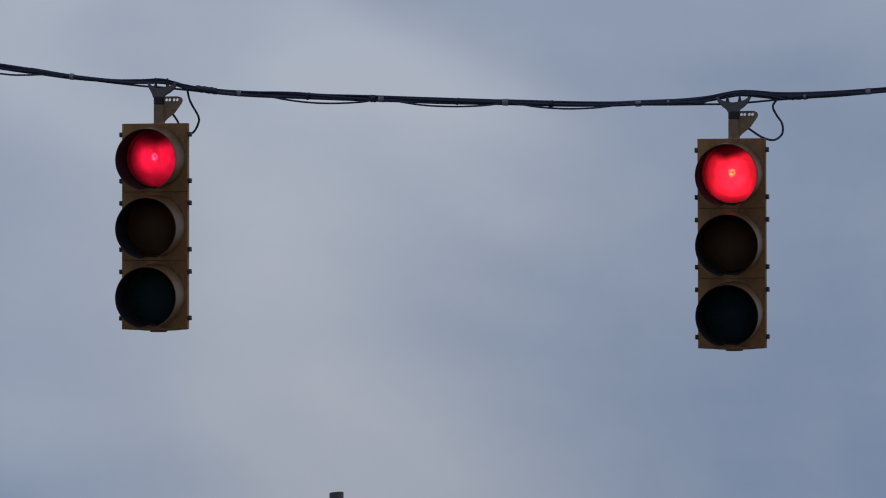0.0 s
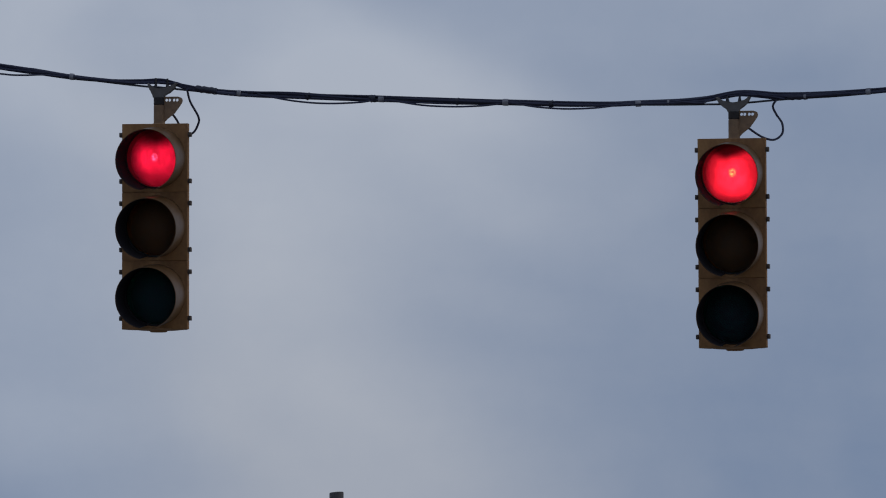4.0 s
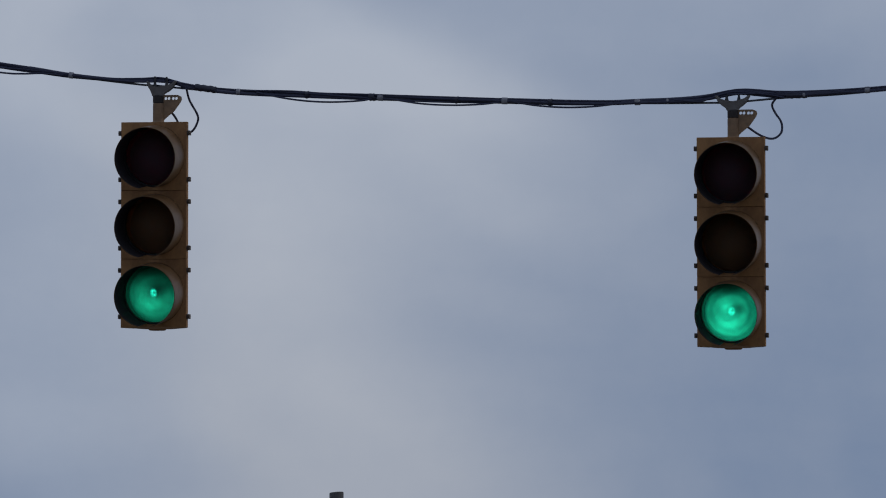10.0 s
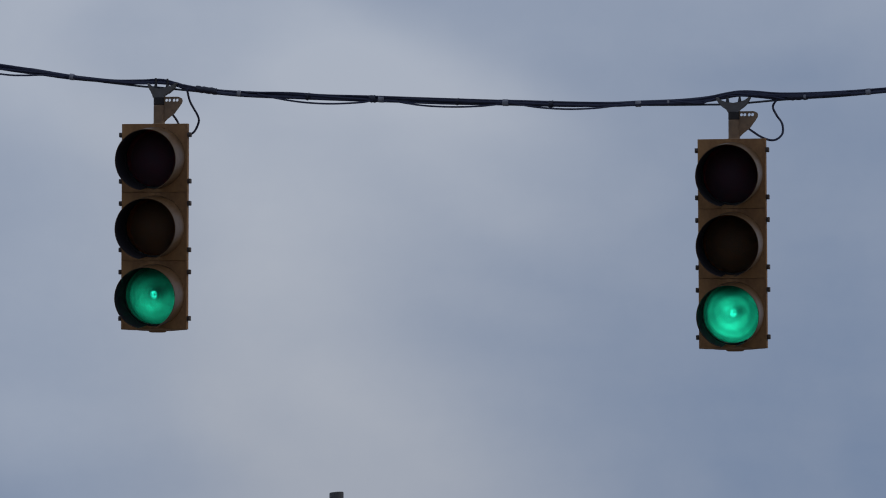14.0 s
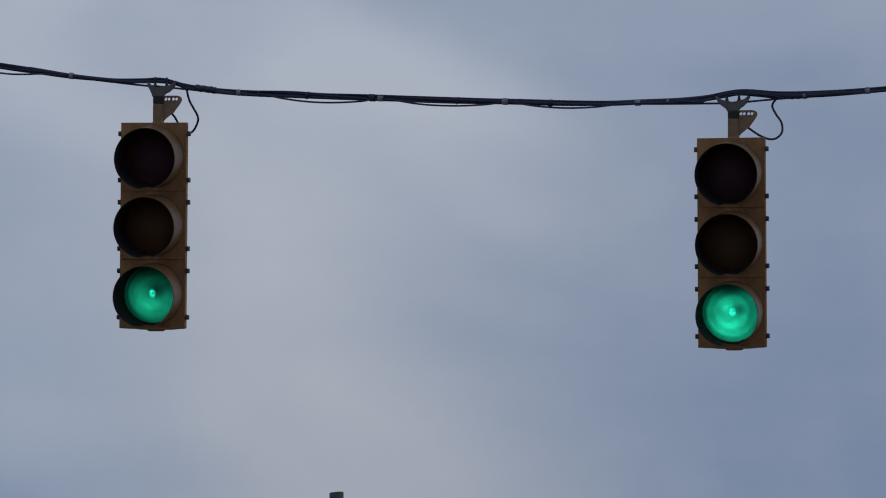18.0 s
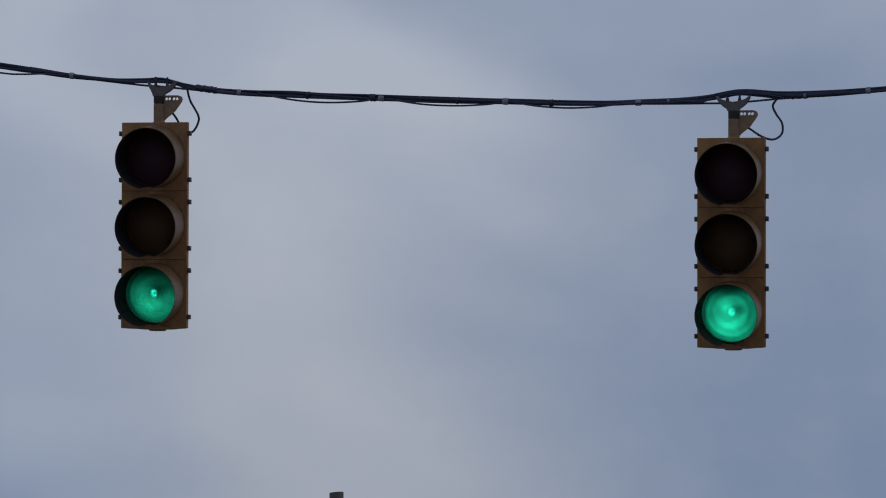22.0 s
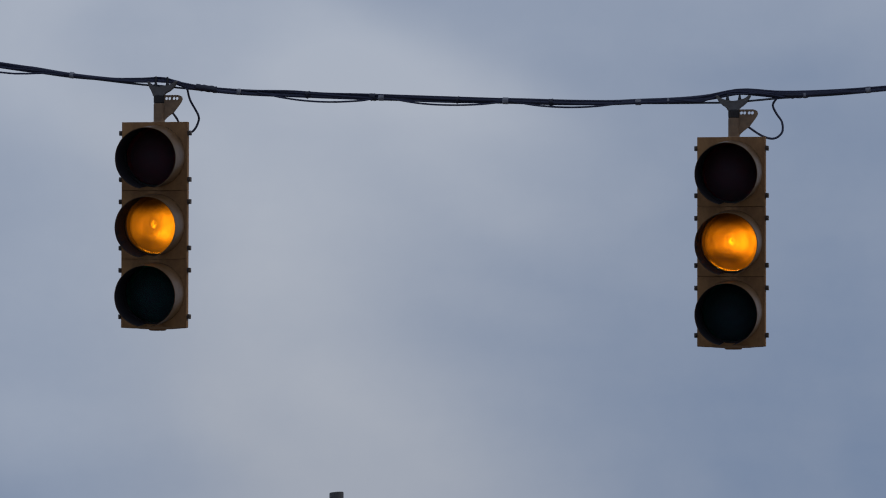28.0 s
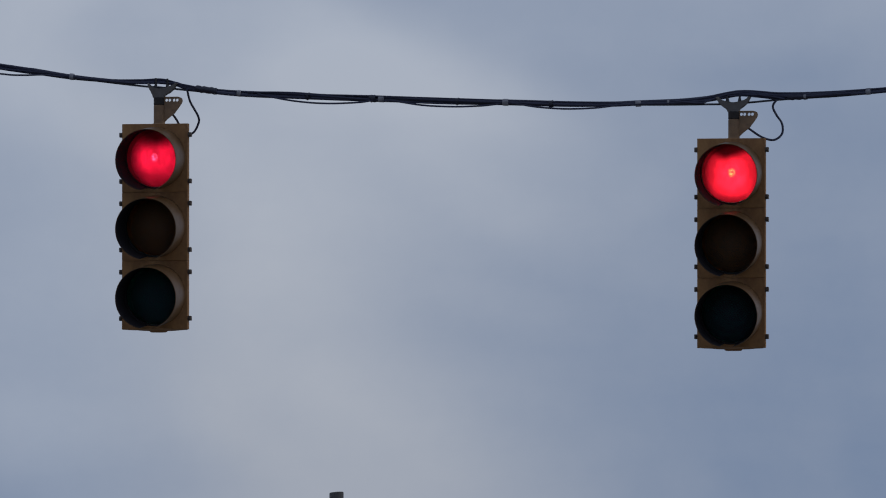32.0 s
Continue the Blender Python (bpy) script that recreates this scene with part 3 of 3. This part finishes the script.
SLACK = (
    [(-3.372, 6.732), (-2.686, 6.565), (-2.292, 6.499), (-2.173, 6.488), (-2.065, 6.487), (-1.956, 6.475)],
    [(-0.952, 6.355), (-0.822, 6.323), (-0.692, 6.302), (-0.562, 6.293), (-0.416, 6.296), (-0.347, 6.308)],
    [(-0.271, 6.302), (-0.113, 6.272), (0.046, 6.259), (0.19, 6.259), (0.292, 6.267)],
    [(0.353, 6.269), (0.477, 6.245), (0.62, 6.231), (0.763, 6.231), (0.889, 6.242)],
    [(-1.718, 6.443), (-1.559, 6.427), (-1.4, 6.424), (-1.271, 6.399)],
    [(1.173, 6.254), (1.295, 6.241), (1.346, 6.252), (1.468, 6.285), (1.642, 6.267), (1.723, 6.25)],
    [(1.438, 6.274), (1.581, 6.275), (1.723, 6.271), (1.887, 6.271), (2.03, 6.276)],
)
for line in SLACK:
    bm = bmesh.new()
    hose(bm, glide([span(x, z, -0.012) for x, z in line], 8), 0.0048, 8)
    part("slack_cable", bm, RUBBER, WIRE)


def on_bundle(x):
    i = min(range(1, len(core) - 1), key=lambda j: abs(core[j].x - x))
    return core[i], (core[i + 1] - core[i - 1]).normalized()


# loose lines that leave the bundle a little: x along the span, height over the bundle
for line, r in (([(-2.7, 0.002), (-2.25, 0.010), (-1.95, 0.006), (-1.72, 0.001), (-1.55, 0.005), (-1.44, 0.007), (-1.33, 0.005), (-1.18, 0.0)], 0.0045),
                ([(-2.9, -0.006), (-2.45, -0.014), (-2.15, -0.004), (-1.9, 0.004)], 0.0050),
                ([(-1.75, -0.006), (-1.6, -0.013), (-1.5, -0.013), (-1.38, -0.010), (-1.25, -0.004)], 0.0040),
                ([(1.3, 0.006), (1.5, 0.010), (1.7, 0.017), (1.9, 0.013), (2.15, 0.009), (2.5, 0.004)], 0.0045),
                ([(-1.0, 0.008), (-0.8, 0.015), (-0.6, 0.010), (-0.4, 0.012), (0.0, 0.013), (0.5, 0.010), (0.9, 0.008)], 0.0040)):
    bm = bmesh.new()
    hose(bm, glide([on_bundle(x)[0] + Vector((0, -0.010, z)) for x, z in line], 10), r, 8)
    part("loose_cable", bm, RUBBER, WIRE)


for x, length, r in ((-1.916, 0.024, 0.0185), (-1.047, 0.02, 0.0185), (-0.317, 0.030, 0.0192), (0.319, 0.032, 0.0192),
                     (0.99, 0.030, 0.0175), (1.133, 0.012, 0.017), (1.826, 0.016, 0.019), (2.122, 0.026, 0.0185)):
    p, d = on_bundle(x)
    bm = bmesh.new()
    rod(bm, p - d * length / 2, p + d * length / 2, r - 0.0015, n=14)
    part("cable_tie", bm, TIE, WIRE, "pale grey cable tie")
for x, length, r in ((-1.226, 0.11, 0.0175), (-0.692, 0.012, 0.0195), (-0.362, 0.03, 0.0190), (0.055, 0.012, 0.019), (0.555, 0.014, 0.019), (1.785, 0.10, 0.0165)):
    p, d = on_bundle(x)
    bm = bmesh.new()
    hose(bm, [p + d * length * (i / 8 - 0.5) + Vector((0, 0, 0.002 * math.sin(2.4 * i))) for i in range(9)], r, 12)
    part("tape_wrap", bm, TAPE, WIRE)

# ---- poles ----
def pole(x, y, height, r0, r1, label, slant=0.0):
    bm = bmesh.new()
    n = 28
    rows = [(0.0, r0, 0), (height * 0.5, (r0 + r1) / 2, 0), (height - 0.012, r1, slant), (height, r1 * 0.95, slant)]
    ring = [(math.cos(2 * math.pi * i / n), math.sin(2 * math.pi * i / n)) for i in range(n)]
    rings_mesh(bm, [[(x + r * c, y + r * s, z + tilt * r * c) for c, s in ring] for z, r, tilt in rows], True, True)
    return tagged(part("utility_pole", bm, POLE), label, "pole")


pole(-1.597, 94.74, 9.556, 0.15, 0.1065, "weathered dark grey pole with a slanting cut top", 0.08)
pole(-9.31, 33.840, 8.7, 0.20, 0.13, "weathered grey pole holding the span wire's end")
pole(10.65, 29.853, 7.5, 0.20, 0.13, "weathered grey pole holding the span wire's end")


# ---- insect ----
def insect():
    thing = new("flying_insect")
    tagged(thing, "tiny dark flying insect in the open air", "insect")
    bm = bmesh.new()
    bmesh.ops.create_uvsphere(bm, u_segments=10, v_segments=7, radius=1, matrix=Matrix.Diagonal((0.0014, 0.0006, 0.0006, 1)))
    part("body", bm, CHITIN, thing)
    for s in (-1, 1):
        bm = bmesh.new()
        bmesh.ops.create_uvsphere(bm, u_segments=8, v_segments=5, radius=1, matrix=Matrix.Translation((0, s * 0.0012, 0.0008)) @ pose(0, 0, 0, s * 35) @ Matrix.Diagonal((0.0006, 0.0013, 0.0001, 1)))
        part("wing", bm, CHITIN, thing)
    return thing


INSECT = insect()


# ---- movement ----
TURN = -9.1          # both heads face a little away from the viewer


def hung(place, mm_x, mm_z, swing, lean):
    # lean: degrees by which the head leans forward
    return pose(place[0] + mm_x / 1000, place[1], place[2] + mm_z / 1000, 0, 0, TURN) @ pose(0, 0, 0, 0, swing, 0) @ pose(0, 0, 0, lean, 0, 0)


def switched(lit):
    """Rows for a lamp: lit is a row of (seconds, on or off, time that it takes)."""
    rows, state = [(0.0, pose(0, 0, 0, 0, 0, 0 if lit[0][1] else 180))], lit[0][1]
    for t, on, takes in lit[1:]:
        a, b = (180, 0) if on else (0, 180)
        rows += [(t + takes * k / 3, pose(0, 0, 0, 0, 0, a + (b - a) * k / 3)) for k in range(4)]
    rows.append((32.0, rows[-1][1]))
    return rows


def motions():
    walk(LEFT, [(t, hung((-1.4622, 32.254, 6.4115), x, z, 0.86 + s, 4.4)) for t, x, z, s in (
        (0, 0, -2.7, -0.22), (0.5, 0, 4.5, 0.00), (1, 0, 4.5, -0.22), (1.5, 0, -4.5, -0.43), (2, 0, -2.7, -0.22), (2.5, -1, 6.2, -0.05),
        (3, 0, 6.2, 0.00), (3.5, 0, -4.5, -0.22), (5.5, 0, -2.7, -0.22), (6, 0, -4.5, -0.22), (6.5, 0, 0.9, 0.00), (7, 0, 4.5, 0.00),
        (7.5, 0, -0.9, 0.00), (8, 0, -4.5, 0.00), (8.5, 0, 1.7, 0.00), (9, 0, 4.5, -0.11), (9.5, 0, 0.0, 0.00), (10, -4, 4.5, -0.11),
        (10.5, -4, 6.2, 0.01), (11, -4, 8.8, -0.43), (11.5, -1, -0.9, -0.48), (12, 0, -0.9, -0.22), (12.5, -2, -0.9, 0.11), (13, -1, 4.5, -0.17),
        (13.5, -2, 0.9, -0.33), (14, 0, -4.5, 0.00), (14.5, 0, 0.0, -0.22), (16.5, 0, 0.0, -0.22), (17, 0, -1.9, -0.22), (17.5, -4, 0.9, 0.01),
        (18, -3, 1.7, 0.27), (18.5, -3, -1.7, -0.16), (19, 0, 0.0, -0.22), (19.5, 0, -1.8, 0.00), (20, 0, 0.0, 0.22), (20.5, 0, 0.0, 0.00),
        (21, -1, 0.0, -0.05), (21.5, -2, 1.7, 0.11), (22, 0, 2.7, 0.00), (22.5, -1, -6.3, -0.27), (23, -4, 0.0, -0.21), (23.5, -1, -2.7, 0.17),
        (24, -3, 7.1, 0.06), (24.5, 3, -4.5, -0.27), (25, 0, 0.0, -0.22), (25.5, 0, -0.9, 0.22), (27.5, 3, -11.6, 0.16), (28, 0, 4.5, 0.00),
        (28.5, -1, 11.5, -0.17), (29, -1, 0.9, 0.17), (29.5, 0, -5.3, 0.22), (30, 0, 0.0, -0.22), (30.5, -1, 4.5, -0.27), (31, -1, 1.7, 0.38),
        (31.5, -1, -3.6, 0.38), (32, 0, -4.5, -0.22),
    )])
    walk(RIGHT, [(t, hung((1.4668, 31.670, 6.253), x, z, 0.6 + s, 4.4)) for t, x, z, s in (
        (0, 0, -4.4, 0.00), (0.5, 0, 4.3, 0.00), (1, 0, 0.9, 0.00), (1.5, 0, -5.2, 0.00), (2, 0, -2.6, 0.00), (2.5, -1, 4.3, -0.05),
        (3, 0, 4.3, -0.21), (3.5, 0, -4.4, -0.21), (5.5, 0, 0.0, 0.00), (6, 0, -4.4, -0.21), (6.5, 0, -1.8, -0.21), (7, 0, 3.4, 0.00),
        (7.5, 0, 0.0, 0.00), (8, 0, -2.6, 0.00), (8.5, 0, 0.0, 0.00), (9, 0, 2.6, 0.00), (9.5, 0, 0.0, 0.00), (10, -4, 2.6, 0.01),
        (10.5, -4, 4.3, -0.21), (11, -4, 8.6, -0.21), (11.5, -1, 0.0, -0.05), (12, 0, -4.4, -0.21), (12.5, -2, 0.0, -0.21), (13, -1, 5.1, -0.05),
        (13.5, -2, 0.8, -0.10), (14, 0, -6.1, -0.21), (14.5, 0, 0.0, -0.10), (16.5, 0, 0.0, -0.10), (17, 0, 0.0, 0.00), (17.5, -4, 0.0, -0.21),
        (18, -3, -0.9, -0.16), (18.5, -3, 0.0, -0.16), (19, 0, 0.0, 0.22), (19.5, 0, -3.5, 0.00), (20, 0, -3.5, 0.00), (20.5, 0, 0.0, 0.22),
        (21, -1, 1.7, 0.16), (21.5, -2, -2.7, -0.10), (22, 0, -0.9, 0.22), (22.5, -1, -3.5, 0.16), (23, -4, 0.8, 0.01), (23.5, -1, -5.2, -0.05),
        (24, -3, 4.3, 0.06), (24.5, 3, -0.8, 0.16), (25, 0, -3.5, 0.00), (25.5, 0, -4.4, 0.00), (27.5, 3, -14.8, -0.05), (28, 0, 3.4, 0.22),
        (28.5, -1, 13.8, 0.27), (29, -1, 0.0, 0.16), (29.5, 0, -9.5, 0.00), (30, 0, 0.0, 0.00), (30.5, -1, 8.6, 0.16), (31, -1, -0.9, 0.16),
        (31.5, -1, -5.2, -0.05), (32, 0, -3.5, 0.22),
    )])
    walk(WIRE, [(t, pose(x / 1000, 0, z / 1000)) for t, x, z in (
        (0, 0, -3.5), (0.5, 0, 4.4), (1, 0, 2.7), (1.5, 0, -4.9), (2, 0, -2.6), (2.5, -1, 5.2),
        (3, 0, 5.2), (3.5, 0, -4.5), (5.5, 0, -1.3), (6, 0, -4.5), (6.5, 0, -0.5), (7, 0, 3.9),
        (7.5, 0, -0.5), (8, 0, -3.6), (8.5, 0, 0.9), (9, 0, 3.5), (9.5, 0, 0.0), (10, -4, 3.5),
        (10.5, -4, 5.2), (11, -4, 8.7), (11.5, -1, -0.5), (12, 0, -2.7), (12.5, -2, -0.5), (13, -1, 4.8),
        (13.5, -2, 0.9), (14, 0, -5.3), (14.5, 0, 0.0), (16.5, 0, 0.0), (17, 0, -0.9), (17.5, -4, 0.4),
        (18, -3, 0.4), (18.5, -3, -0.9), (19, 0, 0.0), (19.5, 0, -2.7), (20, 0, -1.8), (20.5, 0, 0.0),
        (21, -1, 0.9), (21.5, -2, -0.5), (22, 0, 0.9), (22.5, -1, -4.9), (23, -4, 0.4), (23.5, -1, -4.0),
        (24, -3, 5.7), (24.5, 3, -2.7), (25, 0, -1.8), (25.5, 0, -2.7), (27.5, 3, -13.2), (28, 0, 3.9),
        (28.5, -1, 12.7), (29, -1, 0.4), (29.5, 0, -7.5), (30, 0, 0.0), (30.5, -1, 6.5), (31, -1, 0.4),
        (31.5, -1, -4.4), (32, 0, -4.0),
    )])
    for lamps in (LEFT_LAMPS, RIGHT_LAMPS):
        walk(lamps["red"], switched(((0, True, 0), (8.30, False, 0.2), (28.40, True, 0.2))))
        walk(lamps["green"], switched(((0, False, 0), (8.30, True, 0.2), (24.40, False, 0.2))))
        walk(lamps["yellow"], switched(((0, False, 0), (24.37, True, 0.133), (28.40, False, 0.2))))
    # crosses the view from left to right in about half a second
    walk(INSECT, [(0.0, pose(-4.87, 4.99, 2.83, 0, 12, 0)), (3.5, pose(0.0, 4.94, 2.36, 0, 12, 0)), (32.0, pose(39.6, 4.6, 1.2, 0, 12, 0))])


motions()
